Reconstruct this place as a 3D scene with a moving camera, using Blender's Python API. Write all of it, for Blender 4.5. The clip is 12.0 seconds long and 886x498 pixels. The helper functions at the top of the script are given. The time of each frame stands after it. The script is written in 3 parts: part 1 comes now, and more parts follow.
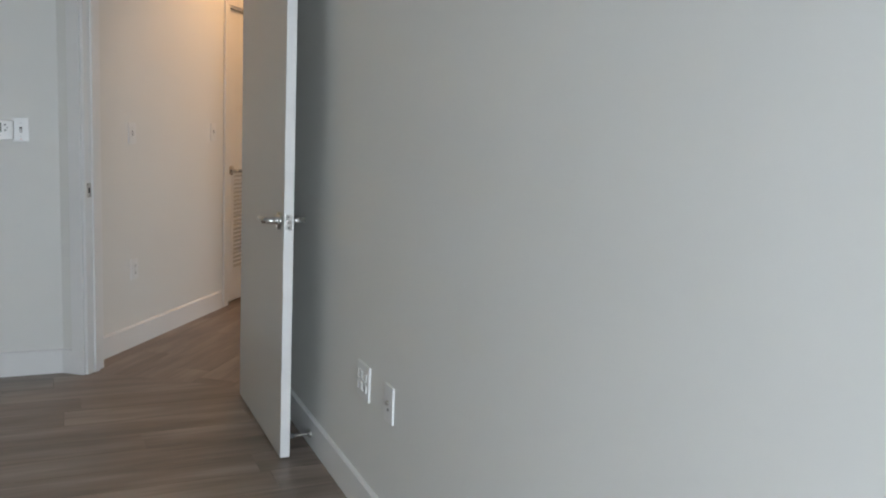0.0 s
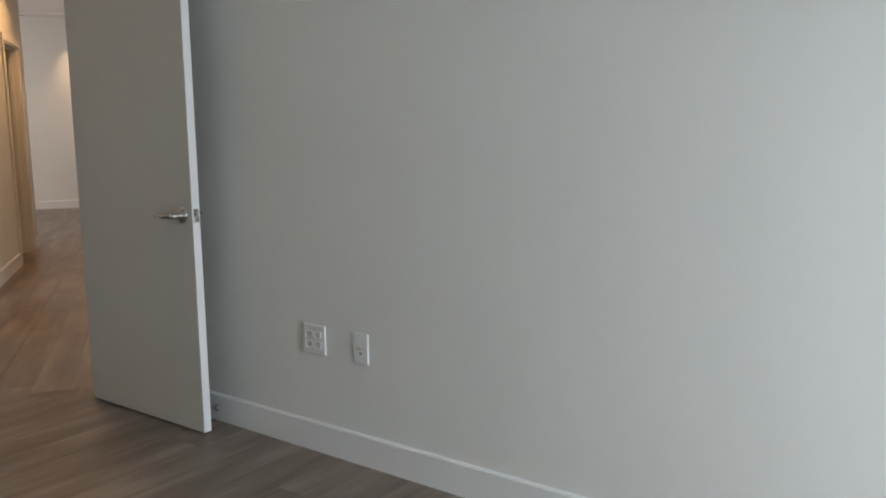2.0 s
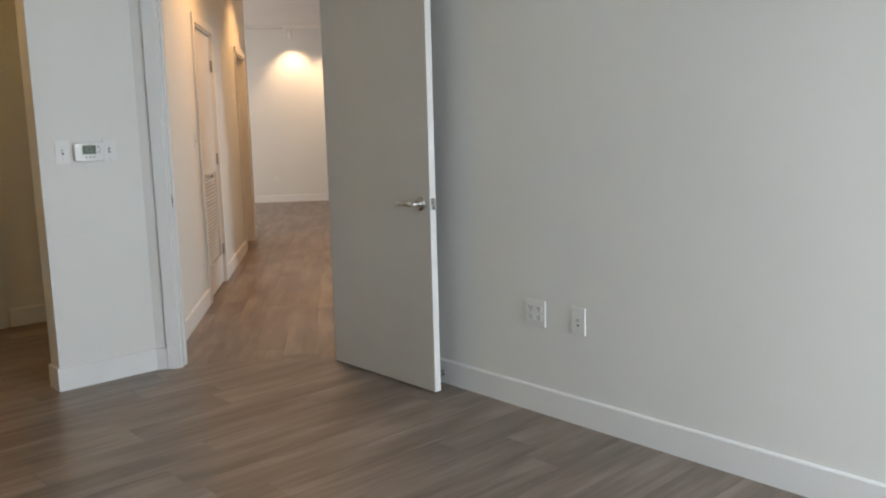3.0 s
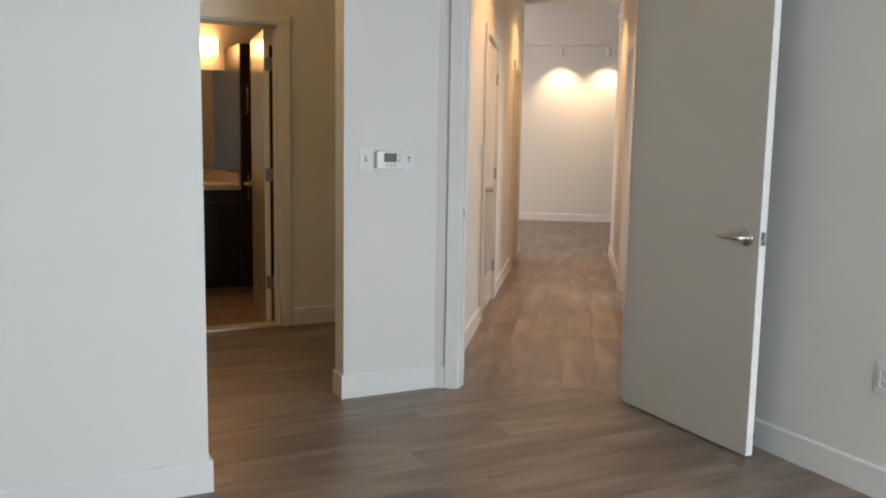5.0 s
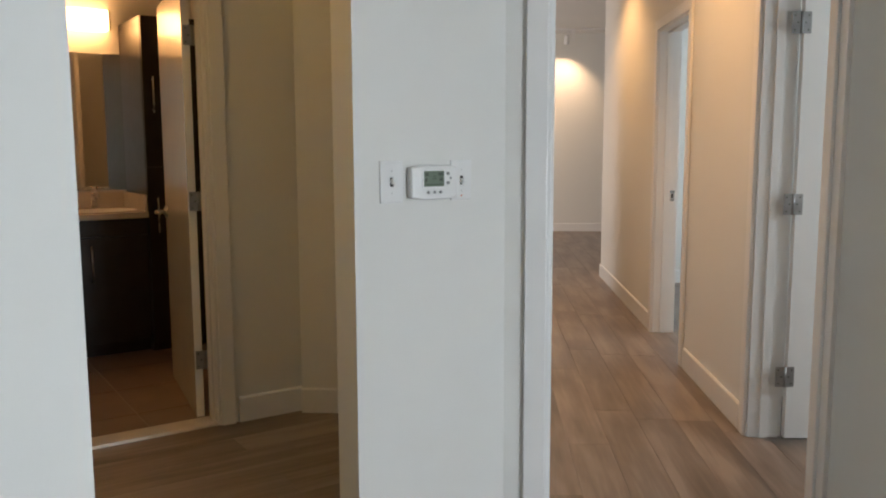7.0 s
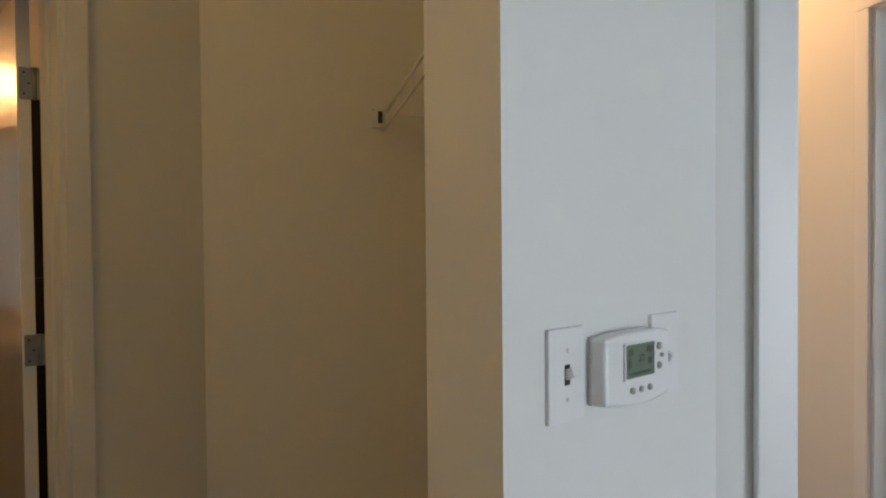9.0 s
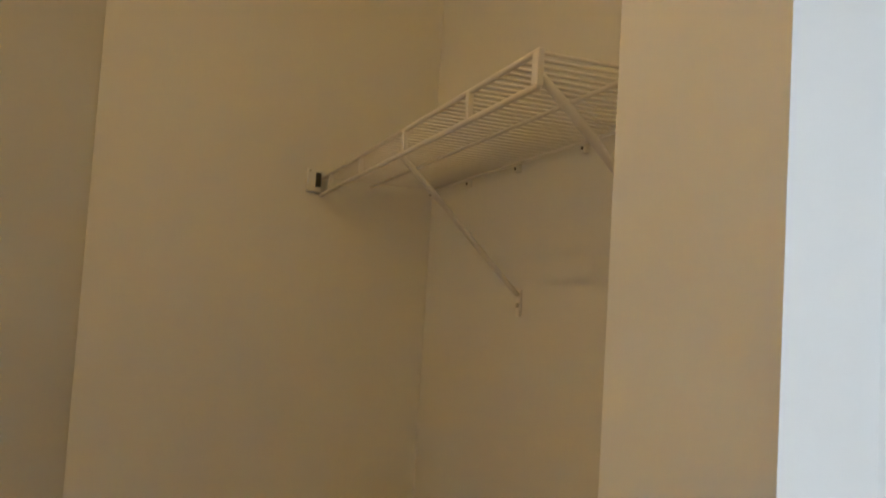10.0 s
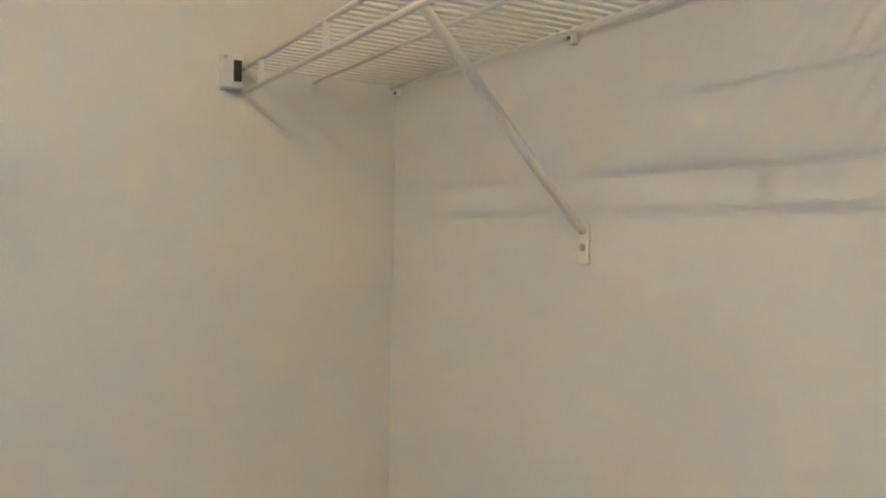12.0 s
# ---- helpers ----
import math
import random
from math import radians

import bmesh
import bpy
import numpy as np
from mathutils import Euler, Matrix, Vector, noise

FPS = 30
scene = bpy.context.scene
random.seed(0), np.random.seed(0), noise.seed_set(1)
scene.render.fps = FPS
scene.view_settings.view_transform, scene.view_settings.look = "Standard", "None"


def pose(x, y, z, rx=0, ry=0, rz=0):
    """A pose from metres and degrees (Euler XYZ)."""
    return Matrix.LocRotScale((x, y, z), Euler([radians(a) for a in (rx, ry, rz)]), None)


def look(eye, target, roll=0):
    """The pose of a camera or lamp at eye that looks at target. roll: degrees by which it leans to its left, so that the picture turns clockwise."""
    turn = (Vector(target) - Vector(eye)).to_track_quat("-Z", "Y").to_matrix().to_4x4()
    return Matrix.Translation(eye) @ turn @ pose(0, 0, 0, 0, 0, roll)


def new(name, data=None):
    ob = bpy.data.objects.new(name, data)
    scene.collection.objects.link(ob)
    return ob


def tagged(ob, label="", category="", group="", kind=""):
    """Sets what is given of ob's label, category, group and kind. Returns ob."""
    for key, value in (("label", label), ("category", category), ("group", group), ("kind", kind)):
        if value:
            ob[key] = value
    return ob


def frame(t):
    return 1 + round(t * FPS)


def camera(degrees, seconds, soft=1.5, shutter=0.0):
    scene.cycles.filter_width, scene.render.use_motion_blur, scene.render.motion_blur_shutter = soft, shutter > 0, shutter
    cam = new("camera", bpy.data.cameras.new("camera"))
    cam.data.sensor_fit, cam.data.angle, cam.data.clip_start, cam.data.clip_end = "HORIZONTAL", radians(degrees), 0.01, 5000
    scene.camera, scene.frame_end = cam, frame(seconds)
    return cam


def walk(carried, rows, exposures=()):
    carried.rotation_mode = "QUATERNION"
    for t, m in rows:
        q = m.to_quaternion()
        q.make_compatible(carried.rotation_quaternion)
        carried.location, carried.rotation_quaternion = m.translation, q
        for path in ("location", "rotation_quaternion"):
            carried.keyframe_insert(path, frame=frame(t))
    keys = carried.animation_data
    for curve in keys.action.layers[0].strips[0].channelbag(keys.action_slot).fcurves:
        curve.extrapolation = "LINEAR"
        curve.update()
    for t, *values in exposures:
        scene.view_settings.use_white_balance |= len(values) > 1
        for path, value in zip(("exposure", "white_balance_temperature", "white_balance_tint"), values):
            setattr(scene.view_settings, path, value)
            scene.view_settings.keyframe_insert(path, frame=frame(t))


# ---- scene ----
cam = camera(56.2, 12.0, soft=2.0)
# strengths of the daylight, the far room's added warm fill (W_FAR) and the lamps
W_BED, W_ROOM, W_FAR, W_HALL, W_TRACK, E_BATH, W_VEST = 114.0, 60.0, 80.0, 78.0, 48.0, 15.0, 15.0
EXPOSURES = [(0.0, -0.32, 6250, 10), (1.5, -0.46, 6300, 10), (2.0, -0.46, 6400, 10), (2.5, -0.30, 6450, 10), (3.5, 0.12, 6450, 10), (5.5, 0.12, 6450, 10), (7.0, 0.06, 6400, 10),
             (9.0, 0.04, 6150, 10), (9.5, 0.22, 6150, 10), (10.0, 0.58, 6050, 10), (10.5, 1.06, 5350, 10), (11.0, 1.44, 4950, 10), (11.5, 1.62, 4600, 10), (12.0, 1.66, 4350, 10)]
# path of the camera: seconds, eye, target, roll
PATH = [
    (0, (0.111, 0.404, 1.267), (-0.257, 2.349, 0.987), 2.5),
    (0.5, (-0.197, 0.241, 1.251), (-0.404, 2.207, 0.952), 2.1),
    (1, (-0.514, 0.114, 1.253), (-0.354, 2.083, 0.939), 1.8),
    (1.5, (-0.819, -0.026, 1.268), (-0.207, 1.847, 0.93), 1.2),
    (2, (-1.131, -0.168, 1.272), (-0.5, 1.706, 0.969), -0.6),
    (2.5, (-1.365, -0.378, 1.283), (-0.858, 1.534, 0.988), -1.6),
    (3, (-1.455, -0.546, 1.287), (-1.206, 1.415, 0.985), -1.5),
    (3.5, (-1.485, -0.648, 1.27), (-1.402, 1.329, 0.977), -0.2),
    (3.7, (-1.495, -0.664, 1.282), (-1.509, 1.315, 0.988), -0.2),
    (5.3, (-1.872, 0.013, 1.271), (-2.193, 1.972, 1.022), 1.1),
    (5.5, (-1.961, 0.166, 1.29), (-2.255, 2.128, 1.036), 1.6),
    (6, (-2.139, 0.6, 1.289), (-2.396, 2.568, 1.037), 1.2),
    (6.5, (-2.327, 1.055, 1.288), (-2.532, 3.029, 1.043), 0.7),
    (7, (-2.53, 1.503, 1.29), (-2.623, 3.485, 1.041), -0.2),
    (7.2, (-2.594, 1.669, 1.289), (-2.625, 3.654, 1.044), -0.1),
    (8.8, (-3.024, 2.728, 1.342), (-2.724, 4.705, 1.284), -0.8),
    (9, (-3.079, 2.787, 1.369), (-2.764, 4.761, 1.319), -0.5),
    (9.5, (-3.19, 3.045, 1.407), (-2.632, 4.965, 1.463), 1.1),
    (10, (-3.264, 3.254, 1.419), (-2.592, 5.133, 1.548), 3.5),
    (10.5, (-3.313, 3.425, 1.435), (-2.499, 5.249, 1.535), 3.4),
    (11, (-3.32, 3.564, 1.439), (-2.425, 5.351, 1.51), 2.4),
    (11.5, (-3.287, 3.717, 1.445), (-2.385, 5.502, 1.463), 1.8),
    (12, (-3.247, 3.908, 1.439), (-2.28, 5.658, 1.399), 1.2),
]
walk(cam, [(t, look(eye, target, roll)) for t, eye, target, roll in PATH], EXPOSURES)


# ---- world and large lights ----
world = bpy.data.worlds.new("world")
scene.world = world
world.use_nodes = True
wn = world.node_tree.nodes
sky = wn.new("ShaderNodeTexSky")
sky.sky_type, sky.sun_disc = "NISHITA", False
sky.sun_elevation, sky.sun_rotation = radians(48), radians(-20)
wn["Background"].inputs["Strength"].default_value = 0.12
world.node_tree.links.new(sky.outputs[0], wn["Background"].inputs["Color"])
sun_data = bpy.data.lights.new("sun", "SUN")
sun_data.energy, sun_data.angle, sun_data.color = 1.2, radians(10), (1.0, 0.95, 0.88)
sun = new("sun", sun_data)
sun.matrix_world = pose(0, 0, 12, 42, 0, 160)

DAY = (0.86, 0.94, 1.0)
WARM = (1.0, 0.53, 0.21)
BULB = (1.0, 0.55, 0.12)
FAR_FILL = (1.0, 0.87, 0.79)


def area_lamp(name, eye, target, sx, sy, watts, color):
    d = bpy.data.lights.new(name, "AREA")
    d.shape, d.size, d.size_y, d.energy, d.color = "RECTANGLE", sx, sy, watts, color
    ob = new(name, d)
    ob.matrix_world = look(eye, target)
    return ob


def spot_lamp(name, eye, target, watts, degrees, blend, color, radius=0.03):
    d = bpy.data.lights.new(name, "SPOT")
    d.energy, d.spot_size, d.spot_blend, d.color, d.shadow_soft_size = watts, radians(degrees), blend, color, radius
    ob = new(name, d)
    ob.matrix_world = look(eye, target)
    return ob


# ---- plan ----
def v2(x, y):
    return Vector((x, y))


LONG_P, LONG_D = v2(-0.962, 3.445), v2(0.571, -0.821).normalized()
LONG_N = v2(-LONG_D.y, LONG_D.x)
THERM_A, THERM_B = v2(-2.868, 3.692), v2(-2.463, 3.984)
THERM_D = (THERM_B - THERM_A).normalized()
BATH_O = v2(-3.752, 5.170)
BATH_A = v2(math.cos(radians(36.5)), math.sin(radians(36.5)))
BATH_B = v2(-BATH_A.y, BATH_A.x)
HALL_L, HALL_R, DOOR_Y, HALL_END = -2.420, -1.352, 3.985, 9.5
CLOSET_X, CLOSET_Y = -2.543, 5.385
FAR_Y, CEIL = 13.96, 2.90
HALL_CEIL, ROOM_Y, RIGHT_END, HEAD = 2.855, 9.30, 9.70, 2.045


def long_at(s):
    return LONG_P + LONG_D * s


def bath_at(a, b):
    return BATH_O + BATH_A * a + BATH_B * b


WIN_A = long_at(4.6)
WIN_B = WIN_A + v2(-LONG_D.y, LONG_D.x) * -3.75
LEFT_B = v2(-3.038, 2.524)
LEFT_A = LEFT_B - THERM_D * 1.36

WIN_S0, WIN_S1, WIN_Z0, WIN_Z1 = 0.2, 1.4, 0.25, 1.95
win_mid = WIN_A + (WIN_B - WIN_A).normalized() * (WIN_S0 + WIN_S1) / 2 + LONG_D * 0.02
area_lamp("window_area_lamp", (win_mid.x, win_mid.y, 1.1), (win_mid.x - LONG_D.x, win_mid.y - LONG_D.y, 0.50), 1.15, 1.6, W_BED, DAY)
area_lamp("window_area_lamp", (2.25, 7.15, 1.6), (-1.0, 7.15, 1.4), 1.6, 1.45, W_ROOM, DAY)
area_lamp("window_area_lamp", (1.05, 4.10, 1.6), (1.05, 8.0, 1.4), 1.6, 1.45, W_ROOM * 0.8, DAY)
# warm fill added to brighten the far room, set at an unseen window
area_lamp("window_area_lamp", (-5.32, 11.6, 1.6), (0, 11.6, 1.4), 1.9, 1.45, W_FAR, FAR_FILL)


# ---- materials ----
def material(name, color, rough=0.6, metal=0.0, vary=0.06, scale=6.0, bump=0.0, bump_scale=60.0, specular=0.5):
    m = bpy.data.materials.new(name)
    m.use_nodes = True
    n, l = m.node_tree.nodes, m.node_tree.links
    b = n["Principled BSDF"]
    b.inputs["Roughness"].default_value, b.inputs["Metallic"].default_value = rough, metal
    b.inputs["Specular IOR Level"].default_value = specular
    co = n.new("ShaderNodeTexCoord")
    big = n.new("ShaderNodeTexNoise")
    big.inputs["Scale"].default_value, big.inputs["Detail"].default_value = scale, 5
    l.new(co.outputs["Object"], big.inputs["Vector"])
    ramp = n.new("ShaderNodeValToRGB")
    dark = [c * (1 - vary) for c in color]
    lite = [min(1, c * (1 + vary)) for c in color]
    ramp.color_ramp.elements[0].position, ramp.color_ramp.elements[1].position = 0.3, 0.7
    ramp.color_ramp.elements[0].color, ramp.color_ramp.elements[1].color = (*dark, 1), (*lite, 1)
    l.new(big.outputs["Fac"], ramp.inputs["Fac"])
    l.new(ramp.outputs["Color"], b.inputs["Base Color"])
    rr = n.new("ShaderNodeMapRange")
    rr.inputs["To Min"].default_value, rr.inputs["To Max"].default_value = max(0.02, rough - 0.06), min(1, rough + 0.06)
    l.new(big.outputs["Fac"], rr.inputs["Value"])
    l.new(rr.outputs["Result"], b.inputs["Roughness"])
    if bump:
        fine = n.new("ShaderNodeTexNoise")
        fine.inputs["Scale"].default_value, fine.inputs["Detail"].default_value = bump_scale, 4
        l.new(co.outputs["Object"], fine.inputs["Vector"])
        bp = n.new("ShaderNodeBump")
        bp.inputs["Strength"].default_value, bp.inputs["Distance"].default_value = bump, 0.004
        l.new(fine.outputs["Fac"], bp.inputs["Height"])
        l.new(bp.outputs["Normal"], b.inputs["Normal"])
    return m


def plank_material():
    m = bpy.data.materials.new("vinyl_plank")
    m.use_nodes = True
    n, l = m.node_tree.nodes, m.node_tree.links
    b = n["Principled BSDF"]
    co, info = n.new("ShaderNodeTexCoord"), n.new("ShaderNodeObjectInfo")
    shift = n.new("ShaderNodeVectorMath")
    shift.operation = "MULTIPLY_ADD"
    shift.inputs[1].default_value = (1, 1, 1)
    off = n.new("ShaderNodeCombineXYZ")
    mul = n.new("ShaderNodeMath")
    mul.operation, mul.inputs[1].default_value = "MULTIPLY", 37.0
    l.new(info.outputs["Random"], mul.inputs[0])
    l.new(mul.outputs[0], off.inputs["X"])
    l.new(mul.outputs[0], off.inputs["Z"])
    l.new(co.outputs["Object"], shift.inputs[0])
    l.new(off.outputs[0], shift.inputs[2])
    stretch = n.new("ShaderNodeMapping")
    stretch.inputs["Scale"].default_value = (0.9, 14.0, 3.0)
    l.new(shift.outputs[0], stretch.inputs["Vector"])
    grain = n.new("ShaderNodeTexNoise")
    grain.inputs["Scale"].default_value, grain.inputs["Detail"].default_value, grain.inputs["Distortion"].default_value = 2.2, 8, 0.6
    l.new(stretch.outputs[0], grain.inputs["Vector"])
    soft = n.new("ShaderNodeMapping")
    soft.inputs["Scale"].default_value = (1.1, 5.0, 2.0)
    l.new(shift.outputs[0], soft.inputs["Vector"])
    cloud = n.new("ShaderNodeTexNoise")
    cloud.inputs["Scale"].default_value, cloud.inputs["Detail"].default_value = 1.4, 3
    l.new(soft.outputs[0], cloud.inputs["Vector"])
    mix = n.new("ShaderNodeMix")
    mix.inputs["Factor"].default_value = 0.62
    l.new(grain.outputs["Fac"], mix.inputs["A"])
    l.new(cloud.outputs["Fac"], mix.inputs["B"])
    ramp = n.new("ShaderNodeValToRGB")
    e = ramp.color_ramp.elements
    e[0].position, e[0].color = 0.37, (0.122, 0.094, 0.077, 1)
    e[1].position, e[1].color = 0.63, (0.285, 0.230, 0.192, 1)
    mid = e.new(0.5)
    mid.color = (0.194, 0.152, 0.124, 1)
    l.new(mix.outputs["Result"], ramp.inputs["Fac"])
    tone = n.new("ShaderNodeHueSaturation")
    tr = n.new("ShaderNodeMapRange")
    tr.inputs["To Min"].default_value, tr.inputs["To Max"].default_value = 0.92, 1.08
    l.new(info.outputs["Random"], tr.inputs["Value"])
    l.new(tr.outputs["Result"], tone.inputs["Value"])
    l.new(ramp.outputs["Color"], tone.inputs["Color"])
    l.new(tone.outputs["Color"], b.inputs["Base Color"])
    rr = n.new("ShaderNodeMapRange")
    rr.inputs["To Min"].default_value, rr.inputs["To Max"].default_value = 0.28, 0.44
    l.new(grain.outputs["Fac"], rr.inputs["Value"])
    l.new(rr.outputs["Result"], b.inputs["Roughness"])
    bp = n.new("ShaderNodeBump")
    bp.inputs["Strength"].default_value, bp.inputs["Distance"].default_value = 0.12, 0.002
    l.new(grain.outputs["Fac"], bp.inputs["Height"])
    l.new(bp.outputs["Normal"], b.inputs["Normal"])
    return m


def glow(name, color, strength):
    m = bpy.data.materials.new(name)
    m.use_nodes = True
    b = m.node_tree.nodes["Principled BSDF"]
    b.inputs["Base Color"].default_value = (0.9, 0.88, 0.84, 1)
    b.inputs["Emission Color"].default_value, b.inputs["Emission Strength"].default_value = (*color, 1), strength
    return m


def glass(name):
    m = bpy.data.materials.new(name)
    m.use_nodes = True
    b = m.node_tree.nodes["Principled BSDF"]
    b.inputs["Transmission Weight"].default_value, b.inputs["Roughness"].default_value, b.inputs["IOR"].default_value = 1.0, 0.0, 1.45
    return m


WALL = material("wall_paint", (0.74, 0.745, 0.72), 0.62, vary=0.012, scale=1.3, bump=0.05, bump_scale=220)
CEILING = material("ceiling_paint", (0.78, 0.775, 0.76), 0.8, vary=0.02, scale=1.5, bump=0.08, bump_scale=160)
TRIM = material("trim_paint", (0.78, 0.785, 0.78), 0.38, vary=0.015, scale=3, bump=0.02, bump_scale=90)
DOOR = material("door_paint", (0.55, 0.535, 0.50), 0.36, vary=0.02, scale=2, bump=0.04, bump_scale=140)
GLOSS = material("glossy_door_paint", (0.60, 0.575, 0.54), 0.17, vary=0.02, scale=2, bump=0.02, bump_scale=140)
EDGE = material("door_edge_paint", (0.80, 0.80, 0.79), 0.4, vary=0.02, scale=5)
STEEL = material("satin_nickel", (0.56, 0.55, 0.53), 0.28, 1.0, vary=0.06, scale=30)
HINGE = material("grey_hinge_steel", (0.30, 0.30, 0.30), 0.42, 1.0, vary=0.08, scale=30)
PLASTIC = material("white_plastic", (0.77, 0.78, 0.775), 0.32, vary=0.015, scale=12)
DEVICE = material("ivory_device_plastic", (0.74, 0.75, 0.74), 0.3, vary=0.02, scale=12)
SLOT = material("dark_slot", (0.03, 0.03, 0.03), 0.6, vary=0.1)
LCD = material("lcd_screen", (0.16, 0.20, 0.155), 0.22, vary=0.05, scale=25)
LCD_INK = material("lcd_segments", (0.05, 0.07, 0.05), 0.3, vary=0.05)
GREY = material("grey_rubber_button", (0.33, 0.34, 0.34), 0.5, vary=0.05)
WIRE = material("white_vinyl_wire", (0.80, 0.79, 0.78), 0.35, vary=0.02, scale=20)
ESPRESSO = material("espresso_laminate", (0.022, 0.017, 0.015), 0.3, vary=0.25, scale=9, bump=0.03, bump_scale=80)
COUNTER = material("cultured_stone_counter", (0.72, 0.67, 0.60), 0.22, vary=0.05, scale=14)
TILE = material("brown_floor_tile", (0.235, 0.165, 0.12), 0.36, vary=0.16, scale=5, bump=0.05, bump_scale=40)
GROUT = material("floor_grout", (0.40, 0.34, 0.28), 0.85, vary=0.1, scale=40)
STONE = material("threshold_stone", (0.66, 0.60, 0.53), 0.3, vary=0.06, scale=20)
SUBFLOOR = material("plank_joint", (0.11, 0.09, 0.075), 0.7, vary=0.1)
MIRROR = material("mirror_silver", (0.86, 0.87, 0.86), 0.02, 1.0, vary=0.003, scale=2)
RUBBER = material("grey_rubber", (0.12, 0.12, 0.12), 0.7, vary=0.1)
GROUND = material("outdoor_ground", (0.20, 0.21, 0.17), 0.9, vary=0.2, scale=0.3)
PANE = glass("window_glass")
PLANK = plank_material()


# ---- building helpers ----
def link_mesh(name, bm, mat, parent=None, label="", smooth=False):
    me = bpy.data.meshes.new(name)
    bm.to_mesh(me)
    bm.free()
    for mt in (mat if isinstance(mat, (list, tuple)) else (mat,)):
        me.materials.append(mt)
    if smooth:
        for p in me.polygons:
            p.use_smooth = True
    ob = new(name, me)
    if parent is not None:
        ob.parent = parent
    if label:
        ob["label"] = label
    return ob


part = link_mesh


def thing(name, m, label, category, group="", kind=""):
    ob = new(name)
    ob.empty_display_size = 0.05
    ob.matrix_world = m
    return tagged(ob, label, category, group, kind)


def add_box(bm, x0, y0, z0, x1, y1, z1, m=None):
    vs = [bm.verts.new((x, y, z)) for z in (z0, z1) for x, y in ((x0, y0), (x1, y0), (x1, y1), (x0, y1))]
    if m is not None:
        for v in vs:
            v.co = m @ v.co
    fs = []
    for f in ((3, 2, 1, 0), (4, 5, 6, 7), (0, 1, 5, 4), (1, 2, 6, 5), (2, 3, 7, 6), (3, 0, 4, 7)):
        fs.append(bm.faces.new([vs[i] for i in f]))
    return fs


def box(x0, y0, z0, x1, y1, z1, bevel=0.0, segments=2):
    bm = bmesh.new()
    add_box(bm, x0, y0, z0, x1, y1, z1)
    if bevel:
        bmesh.ops.bevel(bm, geom=bm.edges[:], offset=bevel, segments=segments, affect="EDGES", profile=0.6)
    return bm


def add_tube(bm, a, b, r, seg=8, r2=None):
    a, b = Vector(a), Vector(b)
    d = b - a
    m = Matrix.Translation((a + b) / 2) @ d.to_track_quat("Z", "Y").to_matrix().to_4x4()
    bmesh.ops.create_cone(bm, cap_ends=True, segments=seg, radius1=r, radius2=r if r2 is None else r2, depth=d.length, matrix=m)


def tube(a, b, r, seg=12, r2=None):
    bm = bmesh.new()
    add_tube(bm, a, b, r, seg, r2)
    return bm


def sweep(points, radii, seg=10):
    """A round bar through the points."""
    bm = bmesh.new()
    rings = []
    pts = [Vector(p) for p in points]
    for i, p in enumerate(pts):
        d = pts[min(i + 1, len(pts) - 1)] - pts[max(i - 1, 0)]
        q = d.to_track_quat("Z", "Y").to_matrix()
        r = radii[i]
        rx, ry = r if isinstance(r, tuple) else (r, r)
        rings.append([bm.verts.new(p + q @ Vector((rx * math.cos(2 * math.pi * k / seg), ry * math.sin(2 * math.pi * k / seg), 0))) for k in range(seg)])
    for a, b in zip(rings, rings[1:]):
        for k in range(seg):
            bm.faces.new((a[k], a[(k + 1) % seg], b[(k + 1) % seg], b[k]))
    bm.faces.new(rings[0][::-1])
    bm.faces.new(rings[-1])
    return bm


def frame2d(p, d, z=0.0):
    """Local x along d, local y to its left, from the plan point p."""
    d = d.normalized()
    return Matrix(((d.x, -d.y, 0, p.x), (d.y, d.x, 0, p.y), (0, 0, 1, z), (0, 0, 0, 1)))


def wall(name, p0, p1, thick, openings=(), height=CEIL, z0=0.0):
    """Its visible face runs from p0 to p1; the thickness lies to the left. openings: (from, to, bottom, top) along it."""
    d = p1 - p0
    length = d.length
    bm = bmesh.new()
    cuts = sorted(openings)
    s = 0.0
    for a, b, lo, hi in cuts:
        if a > s:
            add_box(bm, s, 0, z0, a, thick, height)
        add_box(bm, a, 0, hi, b, thick, height)
        if lo > z0:
            add_box(bm, a, 0, z0, b, thick, lo)
        s = b
    if s < length:
        add_box(bm, s, 0, z0, length, thick, height)
    bmesh.ops.remove_doubles(bm, verts=bm.verts[:], dist=0.0005)
    ob = link_mesh(name, bm, WALL)
    ob.matrix_world = frame2d(p0, d)
    return tagged(ob, "off-white painted plaster wall with a smooth satin finish", "wall", kind="structure")


BASE_H, BASE_T = 0.12, 0.014


def baseboard(p0, p1, left=0.0, right=0.0):
    """Stands before the face that runs from p0 to p1, to the right of it."""
    d = p1 - p0
    bm = bmesh.new()
    L = d.length
    prof = [(0, 0.0), (-BASE_T, 0.0), (-BASE_T, BASE_H - 0.006), (-BASE_T + 0.006, BASE_H), (0, BASE_H)]
    ends = []
    for k, x in ((0, -left), (1, L + right)):
        ends.append([bm.verts.new((x, y, z)) for y, z in prof])
    for i in range(len(prof)):
        j = (i + 1) % len(prof)
        bm.faces.new((ends[0][i], ends[0][j], ends[1][j], ends[1][i]))
    bm.faces.new(ends[0][::-1])
    bm.faces.new(ends[1])
    bmesh.ops.recalc_face_normals(bm, faces=bm.faces[:])
    ob = link_mesh("baseboard", bm, TRIM)
    ob.matrix_world = frame2d(p0, d)
    return tagged(ob, "flat white painted baseboard along the foot of the wall", "baseboard", kind="structure")


